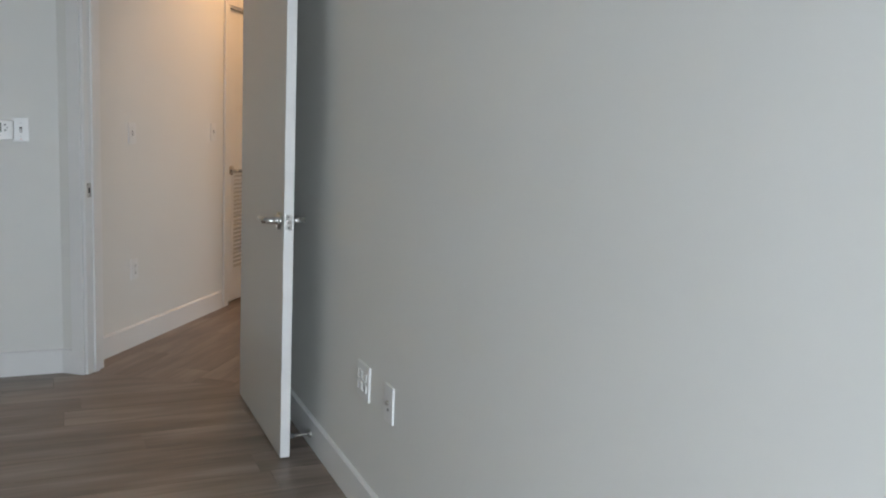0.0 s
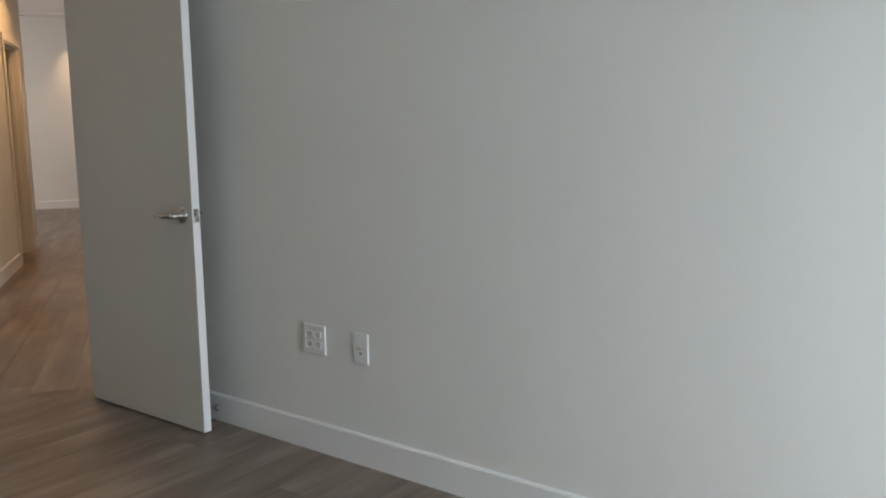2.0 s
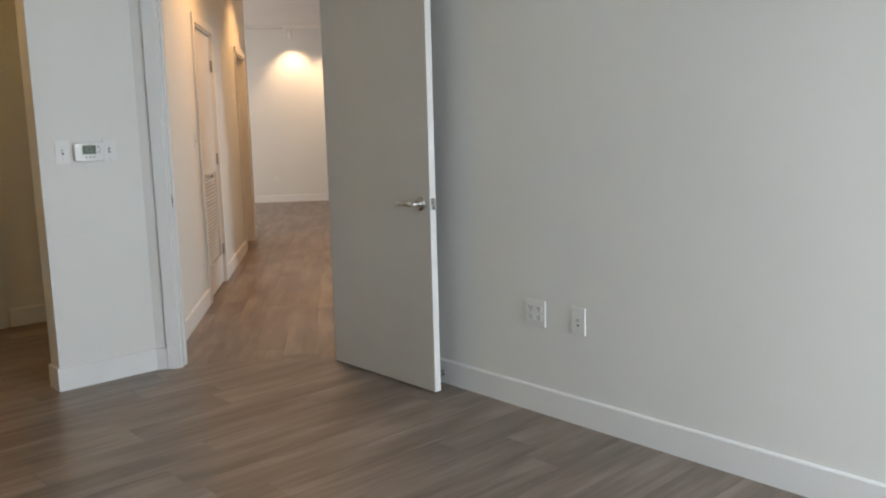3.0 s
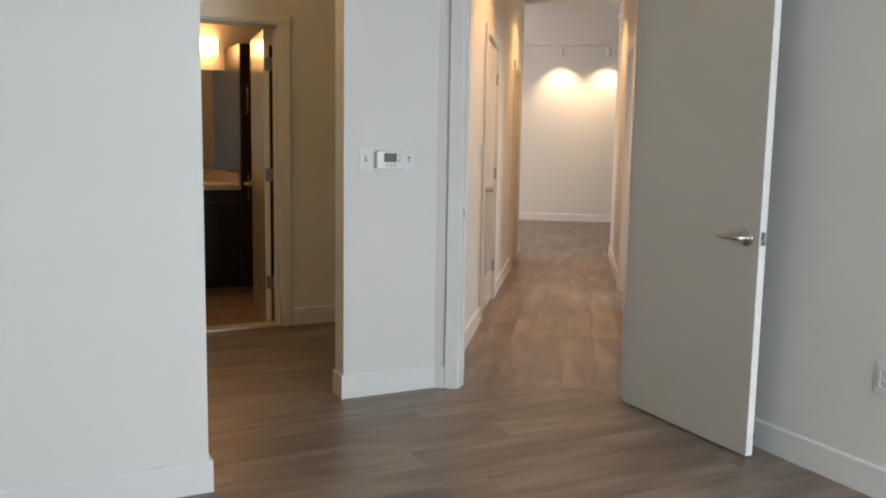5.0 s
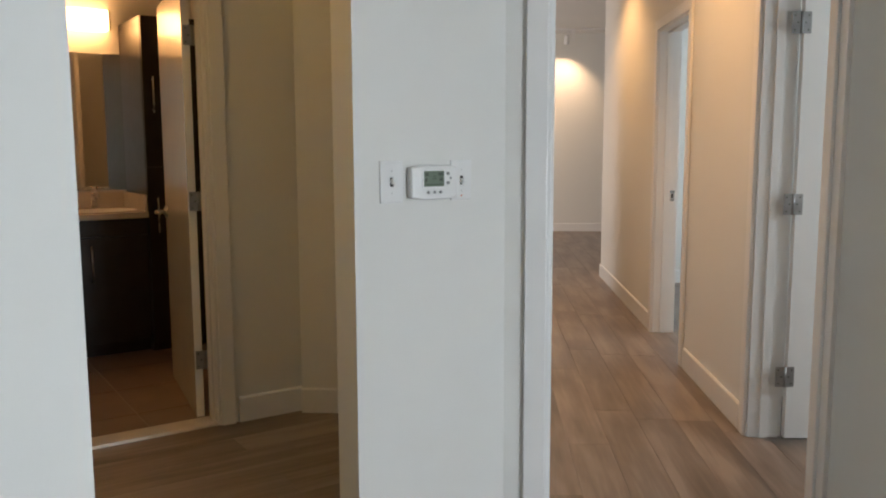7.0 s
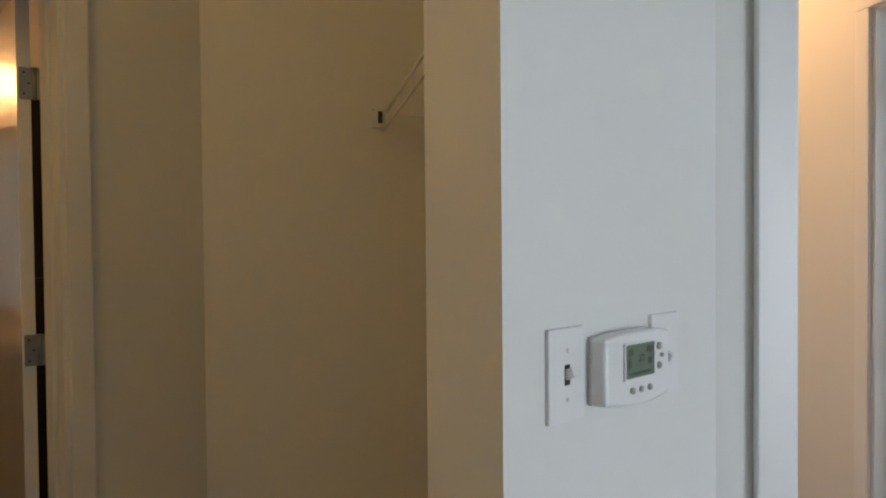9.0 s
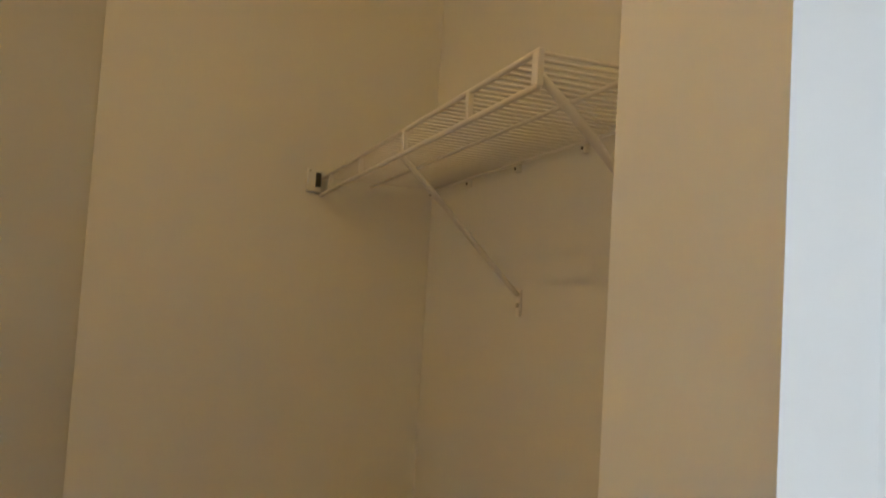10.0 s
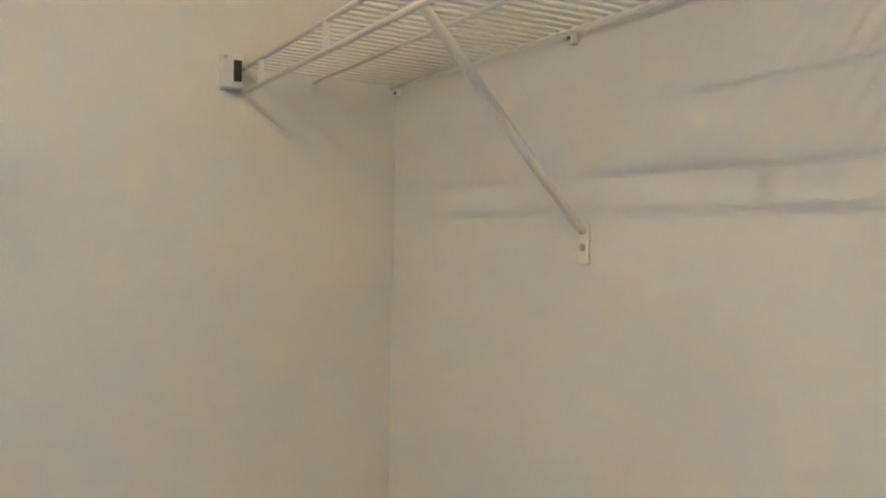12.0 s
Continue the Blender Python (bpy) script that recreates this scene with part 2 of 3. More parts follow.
# ---- large structure ----
wall("wall_long", long_at(-0.66), long_at(4.72), 0.13)
wall("wall_door", v2(THERM_B.x, DOOR_Y), v2(-1.27, DOOR_Y), 0.13, [(0.120, 0.996, 0, HEAD)])
wall("wall_thermostat", THERM_A, THERM_B + THERM_D * 0.03, 0.123)
wall("wall_left", LEFT_A, LEFT_B, 0.13)
wall("wall_west", WIN_B, LEFT_A, 0.13)
wall("wall_window", WIN_A, WIN_B, 0.2, [(WIN_S0, WIN_S1, WIN_Z0, WIN_Z1)])
wall("wall_vestibule", LEFT_A + v2(0.06, 0.02), bath_at(-1.6, -0.05), 0.13)
wall("wall_bath", bath_at(-1.7, 0), bath_at(0.470, 0), 0.13, [(0.885, 1.725, 0, HEAD)])
wall("wall_closet_end", v2(-3.40, CLOSET_Y), v2(-2.5, CLOSET_Y), 0.1)
wall("wall_hall_left", v2(HALL_L, 4.0), v2(HALL_L, HALL_END), HALL_L - CLOSET_X, [(1.705, 2.565, 0, HEAD), (4.30, 5.12, 0, HEAD)])
wall("wall_hall_right", v2(HALL_R, RIGHT_END), v2(HALL_R, 4.10), 0.13, [(RIGHT_END - 7.20, RIGHT_END - 6.345, 0, HEAD), (RIGHT_END - 5.13, RIGHT_END - 4.275, 0, HEAD)])
wall("wall_bath_right", bath_at(0.62, 2.2), bath_at(0.62, 0.10), 0.1)
wall("wall_bath_back", bath_at(-1.7, 2.13), bath_at(0.70, 2.13), 0.1)
wall("wall_bath_left", bath_at(-1.6, 0.05), bath_at(-1.6, 2.2), 0.1)
wall("wall_far", v2(-5.5, FAR_Y), v2(2.4, FAR_Y), 0.13)
wall("wall_far_left", v2(-5.4, HALL_END), v2(-5.4, FAR_Y + 0.1), 0.2, [(10.6 - HALL_END, 12.6 - HALL_END, 0.85, 2.35)])
wall("wall_far_right", v2(2.3, FAR_Y + 0.1), v2(2.3, 3.95), 0.13, [(FAR_Y + 0.1 - 8.0, FAR_Y + 0.1 - 6.3, 0.85, 2.35)])
wall("wall_room_south", v2(2.35, 4.06), v2(-1.20, 4.06), 0.13, [(0.45, 2.15, 0.85, 2.35)])
wall("wall_between_rooms", v2(HALL_R + 0.12, 5.72), v2(2.35, 5.72), 0.10)
wall("wall_living_front", v2(-2.59, HALL_END), v2(-5.5, HALL_END), 0.13)
wall("wall_room_north", v2(HALL_R + 0.12, ROOM_Y), v2(2.35, ROOM_Y), 0.40)
wall("wall_store_back", v2(-3.6, 7.5), v2(-3.6, 9.55), 0.1)
wall("wall_store_side", v2(-2.57, 7.75), v2(-3.65, 7.75), 0.1)
wall("wall_utility_back", v2(-3.2, 5.45), v2(-3.2, 6.75), 0.05)

bm = bmesh.new()
add_box(bm, -6.2, -3.2, CEIL, 3.0, 14.4, CEIL + 0.15)
tagged(link_mesh("ceiling", bm, CEILING), "white painted ceiling", "ceiling", kind="structure")
bm = bmesh.new()
add_box(bm, HALL_L + 0.001, 4.1, HALL_CEIL, HALL_R - 0.001, RIGHT_END - 0.15, CEIL - 0.002)
tagged(link_mesh("ceiling_hall", bm, CEILING), "slightly lowered white painted hallway ceiling", "ceiling", kind="structure")

# ground outside, far beneath the windows
bm = bmesh.new()
bmesh.ops.create_grid(bm, x_segments=2, y_segments=2, size=800)
bmesh.ops.translate(bm, verts=bm.verts[:], vec=(0, 0, -0.35))
tagged(link_mesh("ground", bm, GROUND), "dull green-grey ground outside the building", "ground", kind="structure")

# baseboards
baseboard(long_at(-0.62), long_at(4.6))
baseboard(v2(THERM_B.x, DOOR_Y), v2(THERM_B.x + 0.060, DOOR_Y))
baseboard(THERM_A, THERM_B, left=BASE_T)
therm_back = THERM_A + v2(-THERM_D.y, THERM_D.x) * 0.123
baseboard(therm_back, THERM_A)
baseboard(LEFT_A, LEFT_B, right=BASE_T)
left_back = LEFT_B + v2(-THERM_D.y, THERM_D.x) * 0.13
baseboard(LEFT_B, left_back)
baseboard(WIN_B, LEFT_A)
baseboard(WIN_A, WIN_B)
baseboard(bath_at(0.104, 0), bath_at(0.422, 0))
baseboard(v2(-3.40, CLOSET_Y), v2(CLOSET_X, CLOSET_Y))
baseboard(v2(CLOSET_X, CLOSET_Y), v2(CLOSET_X, 4.05))
baseboard(v2(HALL_L, 4.11), v2(HALL_L, 5.625))
baseboard(v2(HALL_L, 6.645), v2(HALL_L, 8.22))
baseboard(v2(HALL_L, 9.20), v2(HALL_L, HALL_END), right=BASE_T)
baseboard(v2(HALL_L, HALL_END), v2(CLOSET_X, HALL_END))
baseboard(v2(HALL_R, RIGHT_END), v2(HALL_R, 7.28))
baseboard(v2(HALL_R, 6.265), v2(HALL_R, 5.21))
baseboard(v2(-5.4, FAR_Y), v2(2.3, FAR_Y))
baseboard(v2(-1.22, ROOM_Y), v2(2.3, ROOM_Y))


# ---- door frames ----
def door_frame(name, m, width, height, thick, near=True, far=True, near_right=True, near_left=True):
    """Local x from the left to the right edge of the opening, local y through the wall."""
    t = thing(name, m, "white painted door jamb and flat casing", "door frame", kind="structure")
    j = 0.019
    part("jamb", box(0.0005, -0.002, 0, j, thick + 0.002, height - 0.0005, 0.0015), TRIM, t)
    part("jamb", box(width - j, -0.002, 0, width - 0.0005, thick + 0.002, height - 0.0005, 0.0015), TRIM, t)
    part("head", box(j + 0.0005, -0.002, height - j, width - j - 0.0005, thick + 0.002, height - 0.0005, 0.0015), TRIM, t)
    y0, y1 = 0.048, 0.082
    part("stop", box(j + 0.0003, y0, 0, j + 0.011, y1, height - j - 0.001, 0.002), TRIM, t)
    part("stop", box(width - j - 0.011, y0, 0, width - j - 0.0003, y1, height - j - 0.001, 0.002), TRIM, t)
    part("stop", box(j + 0.012, y0, height - j - 0.011, width - j - 0.012, y1, height - j - 0.0005, 0.002), TRIM, t)
    cw, ct = 0.064, 0.016
    for use, ya, yb in ((near, -ct - 0.0025, -0.0025), (far, thick + 0.0025, thick + ct + 0.0025)):
        if not use:
            continue
        if near_left or ya > 0:
            part("casing", box(-cw + 0.006, ya, 0, 0.006, yb, height - 0.006, 0.003), TRIM, t)
        if near_right or ya > 0:
            part("casing", box(width - 0.006, ya, 0, width + cw - 0.006, yb, height - 0.006, 0.003), TRIM, t)
        part("casing", box(-cw + 0.006 if near_left or ya > 0 else 0.006, ya, height - 0.0055, (width + cw - 0.006) if near_right or ya > 0 else width - 0.006, yb, height + cw - 0.006, 0.003), TRIM, t)
    return t


def strike_plate(parent, x, y, z, facing):
    """A small metal plate let into a jamb."""
    p = part("strike_plate", box(x - 0.0015, y - 0.016, z - 0.035, x + 0.0015, y + 0.016, z + 0.035, 0.001), STEEL, parent, "satin metal strike plate")
    part("hole", box(x - 0.0024, y - 0.007, z - 0.013, x + 0.0024, y + 0.007, z + 0.013), SLOT, p)


FRAME_1 = door_frame("trim_1", frame2d(v2(THERM_B.x + 0.120, DOOR_Y), v2(1, 0)), 0.876, HEAD, 0.13, near_right=False)
strike_plate(FRAME_1, 0.0195, 0.028, 0.912, 1)
FRAME_2 = door_frame("trim_2", frame2d(bath_at(-0.815, 0), BATH_A), 0.84, HEAD, 0.13)
FRAME_3 = door_frame("trim_3", frame2d(v2(HALL_L, 5.705), v2(0, 1)), 0.86, HEAD, HALL_L - CLOSET_X, far=False)
FRAME_4 = door_frame("trim_4", frame2d(v2(HALL_L, 8.30), v2(0, 1)), 0.82, HEAD, HALL_L - CLOSET_X, far=False)
FRAME_5 = door_frame("trim_5", frame2d(v2(HALL_R, 7.20), v2(0, -1)), 0.855, HEAD, 0.13)
strike_plate(FRAME_5, 0.0195, 0.108, 0.943, 1)
FRAME_6 = door_frame("trim_6", frame2d(v2(HALL_R, 5.13), v2(0, -1)), 0.855, HEAD, 0.13)


# ---- doors ----
def lever(parent, x, side, z, sense, thick):
    """Rose and lever on one face; side -1 or 1 picks the face, sense the way that the lever points along x."""
    y = side * thick / 2
    h = part("door_handle", tube((x, y - side * 0.0005, z), (x, y + side * 0.010, z), 0.0325, 28), STEEL, parent, "satin nickel lever handle", True)
    s = side
    pts = [(x, y + s * 0.008, z), (x, y + s * 0.035, z), (x + sense * 0.006, y + s * 0.050, z), (x + sense * 0.022, y + s * 0.058, z), (x + sense * 0.06, y + s * 0.059, z), (x + sense * 0.10, y + s * 0.056, z - 0.001), (x + sense * 0.118, y + s * 0.053, z - 0.002)]
    part("lever", sweep(pts, [0.0125, 0.0115, 0.0115, 0.0115, 0.0105, 0.0095, 0.0075], 14), STEEL, h, "", True)
    part("collar", tube((x, y + s * 0.009, z), (x, y + s * 0.018, z), 0.017, 20), STEEL, h, "", True)


def hinge(parent, x, y, z, leaf_a=(1, 0), leaf_b=(0, 1)):
    """Barrel at x, y with two leaves that go off along the given ways."""
    h = part("hinge", tube((x, y, z - 0.045), (x, y, z + 0.045), 0.0065, 12), HINGE, parent, "satin metal butt hinge", True)
    for wx, wy in (leaf_a, leaf_b):
        bm = bmesh.new()
        d = Vector((wx, wy, 0)).normalized()
        m = Matrix(((d.x, -d.y, 0, x), (d.y, d.x, 0, y), (0, 0, 1, z), (0, 0, 0, 1)))
        add_box(bm, 0.004, -0.0014, -0.044, 0.040, 0.0014, 0.044, m)
        part("leaf", bm, HINGE, h)
        for k, dz in enumerate((-0.030, 0.0, 0.030)):
            bm = bmesh.new()
            sx = 0.028 if k != 1 else 0.016
            a, b = m @ Vector((sx, -0.0022, dz)), m @ Vector((sx, 0.0022, dz))
            add_tube(bm, a, b, 0.0035, 8)
            part("screw", bm, SLOT, h)


def door_leaf(name, m, width, height, label, handle_x, handle_sense, handle_z=0.912, paint=DOOR, thick=0.036, louver=False, hinges=(0.285, 1.035, 1.785)):
    """Local x from the hinge edge to the free edge; the leaf lies about local y = 0."""
    t = thing(name, m, label, "door", kind="structure")
    h = thick / 2
    if not louver:
        bm = bmesh.new()
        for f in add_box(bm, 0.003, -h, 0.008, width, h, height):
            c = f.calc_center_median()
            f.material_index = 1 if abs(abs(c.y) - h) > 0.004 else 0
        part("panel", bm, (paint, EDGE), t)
    else:
        lo, hi, x0, x1 = 0.245, 0.945, 0.095, width - 0.095
        bm = bmesh.new()
        add_box(bm, 0.003, -h, 0.012, width, h, lo)
        add_box(bm, 0.003, -h, hi, width, h, height)
        add_box(bm, 0.003, -h, lo, x0, h, hi)
        add_box(bm, x1, -h, lo, width, h, hi)
        bmesh.ops.remove_doubles(bm, verts=bm.verts[:], dist=0.0005)
        part("panel", bm, paint, t)
        for (a, b, c, d) in ((x0 - 0.02, lo - 0.02, x0 + 0.004, hi + 0.02), (x1 - 0.004, lo - 0.02, x1 + 0.02, hi + 0.02), (x0 + 0.005, lo - 0.02, x1 - 0.005, lo + 0.004), (x0 + 0.005, hi - 0.004, x1 - 0.005, hi + 0.02)):
            for s in (-1, 1):
                y0, y1 = sorted((s * (h + 0.0005), s * (h + 0.007)))
                part("louver_frame", box(a, y0, b, c, y1, d, 0.0015), EDGE, t)
        # added board behind the slats; its grey stands in for the shade between them
        part("shade_backing", box(x0 - 0.002, -0.004, lo - 0.002, x1 + 0.002, 0.004, hi + 0.002), DOOR, t)
        bm = bmesh.new()
        sl = Matrix.Rotation(radians(48), 4, "X")
        add_box(bm, x0 + 0.005, -0.021, -0.0028, x1 - 0.005, 0.021, 0.0028, sl)
        me = bpy.data.meshes.new("slat")
        bm.to_mesh(me)
        bm.free()
        me.materials.append(EDGE)
        n = 24
        for i in range(n):
            o = new("slat", me)
            o.parent = t
            o.location = (0, 0, lo + 0.018 + i * (hi - lo - 0.036) / (n - 1))
    for side in (-1, 1):
        lever(t, handle_x, side, handle_z, handle_sense, thick)
    fp = part("latch_plate", box(width - 0.0005, -0.0125, handle_z - 0.028, width + 0.0016, 0.0125, handle_z + 0.028, 0.0006), STEEL, t, "satin nickel latch plate")
    bm = bmesh.new()
    add_box(bm, width + 0.001, -0.007, handle_z - 0.008, width + 0.012, 0.007, handle_z + 0.008)
    for v in bm.verts:
        if v.co.x > width + 0.005 and v.co.y > 0:
            v.co.x -= 0.009
    part("latch", bm, STEEL, fp)
    for dz in (-0.02, 0.02):
        part("screw", tube((width + 0.001, 0, handle_z + dz), (width + 0.0024, 0, handle_z + dz), 0.0032, 10), SLOT, fp)
    return t


# bedroom door, swung open until it stands almost along the long wall
d1_h, d1_f = v2(-1.483, 3.939), v2(-1.012, 3.273)
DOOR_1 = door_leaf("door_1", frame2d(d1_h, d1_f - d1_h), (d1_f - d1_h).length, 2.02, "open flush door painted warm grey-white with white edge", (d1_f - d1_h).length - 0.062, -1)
for z in (0.285, 1.035, 1.785):
    hinge(DOOR_1, -0.004, 0.023, z, (1, -0.1), (-0.816, 0.577))

# bathroom door, swung into the bathroom
d2_h, d2_f = bath_at(-0.030, 0.150), bath_at(0.085, 0.955)
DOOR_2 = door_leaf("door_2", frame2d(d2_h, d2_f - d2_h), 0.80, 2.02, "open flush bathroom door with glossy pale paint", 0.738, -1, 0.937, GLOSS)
for z in (0.285, 1.035, 1.785):
    hinge(DOOR_2, -0.004, -0.027, z, (0.0, 1), (-0.35, -1))

# utility door with louvers in the hallway, shut
DOOR_3 = door_leaf("door_3", frame2d(v2(HALL_L - 0.025, 6.544), v2(0, -1)), 0.817, 2.02, "shut white utility door with a louvered lower panel", 0.757, -1, 0.937, EDGE, louver=True)
for z in (0.285, 1.035, 1.785):
    hinge(DOOR_3, -0.002, 0.027, z, (1, -0.05), (-1, 0.05))

# side room door, swung into the room off the hallway
DOOR_5 = door_leaf("door_5", frame2d(v2(-1.205, 5.098), v2(1, 0.03)), 0.80, 2.02, "open white flush door of the side room", 0.738, -1, 0.937, EDGE)
for z in (0.285, 1.035, 1.785):
    hinge(DOOR_5, -0.010, -0.024, z, (1, 0.05), (-1, 0.02))

# spring stop behind the bedroom door
ds = long_at(0.02)
m = frame2d(ds, LONG_D)
stop = thing("door_stop", m, "small silver door stop on the baseboard", "door stop")
part("base", tube((0, -BASE_T, 0.055), (0, -BASE_T - 0.008, 0.055), 0.013, 16), STEEL, stop, "", True)
part("rod", tube((0, -BASE_T - 0.006, 0.055), (0, -0.085, 0.055), 0.006, 12), STEEL, stop, "", True)
part("tip", tube((0, -0.083, 0.055), (0, -0.098, 0.055), 0.010, 16), RUBBER, stop, "grey rubber tip", True)


# ---- windows ----
def window(name, m, width, height):
    """Local x along the opening, local y towards the outside, z from the sill."""
    t = thing(name, m, "white framed window with clear glass", "window", kind="structure")
    f = part("window_frame", box(0.001, 0.06, 0.001, 0.05, 0.13, height - 0.001, 0.003), TRIM, t)
    part("window_frame", box(width - 0.05, 0.06, 0.001, width - 0.001, 0.13, height - 0.001, 0.003), TRIM, t)
    part("window_frame", box(0.051, 0.06, 0.001, width - 0.051, 0.13, 0.05, 0.003), TRIM, t)
    part("window_frame", box(0.051, 0.06, height - 0.05, width - 0.051, 0.13, height - 0.001, 0.003), TRIM, t)
    part("mullion", box(width / 2 - 0.03, 0.065, 0.051, width / 2 + 0.03, 0.125, height - 0.051, 0.003), TRIM, t)
    for x0, x1 in ((0.051, width / 2 - 0.031), (width / 2 + 0.031, width - 0.051)):
        p = part("pane", box(x0, 0.092, 0.051, x1, 0.098, height - 0.051), PANE, t)
        p.visible_shadow = False
    part("window_sill", box(-0.03, -0.03, -0.022, width + 0.03, 0.058, -0.001, 0.004), TRIM, t)
    return t


wd = (WIN_B - WIN_A).normalized()
wa = WIN_A + wd * WIN_S0
window("window_1", frame2d(wa, wd, WIN_Z0 + 0.002), WIN_S1 - WIN_S0, WIN_Z1 - WIN_Z0 - 0.004)
# window_3 is unseen, added to go with the far room's warm fill
window("window_3", frame2d(v2(-5.4, 10.6), v2(0, 1), 0.852), 2.0, 1.496)
window("window_4", frame2d(v2(1.90, 4.06), v2(-1, 0), 0.852), 1.7, 1.496)
window("window_2", frame2d(v2(2.3, 8.0), v2(0, -1), 0.852), 1.7, 1.496)


# ---- wall plates ----
def plate_thing(name, p, d, z, width, height, label, category):
    t = thing(name, frame2d(p, d, z), label, category)
    part("plate", box(-width / 2, -0.0065, -height / 2, width / 2, 0.0005, height / 2, 0.0022), PLASTIC, t)
    return t


def screws(t, xs, zs):
    for x in xs:
        for z in zs:
            sc = part("screw", tube((x, -0.0062, z), (x, -0.0074, z), 0.003, 10), DEVICE, t)
            part("slot", box(x - 0.0006, -0.0078, z - 0.0026, x + 0.0006, -0.0073, z + 0.0026), GREY, sc)


def receptacle(t, x, z, upper):
    b = part("receptacle", box(x - 0.0165, -0.0088, z - 0.0140, x + 0.0165, -0.006, z + 0.0140, 0.0045, 3), DEVICE, t)
    for dx, w in ((-0.0065, 0.0018), (0.0065, 0.0018)):
        part("slot", box(x + dx - w / 2, -0.0092, z - 0.001, x + dx + w / 2, -0.0085, z + 0.0075), SLOT, b)
    part("ground_hole", tube((x, -0.0085, z - 0.0068), (x, -0.0092, z - 0.0068), 0.0022, 10), SLOT, b)


def duplex(name, p, d, z, gangs, label):
    t = plate_thing(name, p, d, z, 0.070 + 0.046 * (gangs - 1), 0.115, label, "power outlet")
    for g in range(gangs):
        x = (g - (gangs - 1) / 2) * 0.046
        for dz in (0.0195, -0.0195):
            receptacle(t, x, dz, dz > 0)
        screws(t, (x,), (0.0,))
    return t


def toggle(name, p, d, z, label, up=True):
    t = plate_thing(name, p, d, z, 0.070, 0.115, label, "light switch")
    s = part("toggle_slot", box(-0.0052, -0.0071, -0.0125, 0.0052, -0.006, 0.0125, 0.0004), SLOT, t)
    bm = box(-0.0040, -0.019, -0.006, 0.0040, -0.0055, 0.006, 0.0012)
    bmesh.ops.rotate(bm, verts=bm.verts[:], cent=(0, -0.006, 0), matrix=Matrix.Rotation(radians(-24 if up else 24), 3, "X"))
    part("toggle_lever", bm, PLASTIC, s)
    screws(t, (0.0,), (0.030, -0.030))
    return t


duplex("power_outlet", long_at(0.618), LONG_D, 0.450, 2, "white four-socket power outlet plate low on the wall")
coax = plate_thing("cable_outlet", long_at(0.858), LONG_D, 0.450, 0.070, 0.115, "white cable socket plate with one metal connector", "cable outlet")
part("connector", tube((0, -0.006, 0.004), (0, -0.015, 0.004), 0.0052, 12), STEEL, coax, "threaded metal coaxial connector", True)
part("nut", tube((0, -0.006, 0.004), (0, -0.0085, 0.004), 0.0085, 6), STEEL, coax)
part("port", box(-0.005, -0.0072, -0.022, 0.005, -0.006, -0.014), SLOT, coax)
screws(coax, (0.0,), (0.042, -0.042))
duplex("power_outlet", long_at(2.692), LONG_D, 0.475, 1, "white two-socket power outlet plate low on the wall")


def therm_at(s):
    return THERM_A + THERM_D * s


toggle("light_switch", therm_at(0.111), THERM_D, 1.190, "white toggle light switch beside the thermostat")
fan_switch = toggle("light_switch", therm_at(0.340), THERM_D, 1.190, "white toggle light switch partly behind the thermostat edge", False)
part("indicator", box(-0.002, -0.0080, -0.046, 0.002, -0.0064, -0.042, 0.0005), material("orange_indicator", (0.75, 0.22, 0.06), 0.3), fan_switch, "tiny orange indicator dot")
toggle("light_switch", v2(HALL_L, 4.545), v2(0, 1), 1.185, "white toggle light switch on the hallway wall")
toggle("light_switch", v2(HALL_L, 5.50), v2(0, 1), 1.20, "white toggle light switch beside the utility door", False)
duplex("power_outlet", v2(HALL_L, 4.555), v2(0, 1), 0.435, 1, "white hallway power outlet plate low on the wall")
duplex("power_outlet", v2(-2.46, FAR_Y), v2(1, 0), 0.42, 1, "white power outlet plate under the spotlit wall")

# thermostat
th = thing("thermostat", frame2d(therm_at(0.236), THERM_D, 1.187), "white wall thermostat with a grey-green screen", "thermostat")
bm = box(-0.072, -0.0050, -0.044, 0.072, 0.0005, 0.044, 0.002)
part("back_plate", bm, PLASTIC, th)
bm = bmesh.new()
cols = 18
rows_front, rows_back = [], []
for i in range(cols + 1):
    u = -1 + 2 * i / cols
    x = u * 0.076
    hh = 0.0475 - 0.006 * abs(u) ** 3
    y = -0.0345 + 0.006 * u * u
    rows_front.append((bm.verts.new((x, y, -hh)), bm.verts.new((x, y, hh))))
    rows_back.append((bm.verts.new((x * 1.02, -0.0055, -hh)), bm.verts.new((x * 1.02, -0.0055, hh))))
for i in range(cols):
    a, b, c, d = rows_front[i], rows_front[i + 1], rows_back[i], rows_back[i + 1]
    bm.faces.new((a[0], b[0], b[1], a[1]))
    bm.faces.new((c[1], d[1], d[0], c[0]))
    bm.faces.new((a[1], b[1], d[1], c[1]))
    bm.faces.new((a[0], c[0], d[0], b[0]))
for i, s in ((0, 1), (cols, -1)):
    a, c = rows_front[i], rows_back[i]
    bm.faces.new((a[0], a[1], c[1], c[0]) if s > 0 else (a[0], c[0], c[1], a[1]))
bmesh.ops.recalc_face_normals(bm, faces=bm.faces[:])
body = part("body", bm, PLASTIC, th)
bev = body.modifiers.new("soft_edge", "BEVEL")
bev.width, bev.segments, bev.angle_limit = 0.005, 3, radians(35)
scr = part("screen", box(-0.040, -0.0364, -0.011, 0.026, -0.0315, 0.032, 0.001), LCD, th, "grey-green liquid crystal screen")
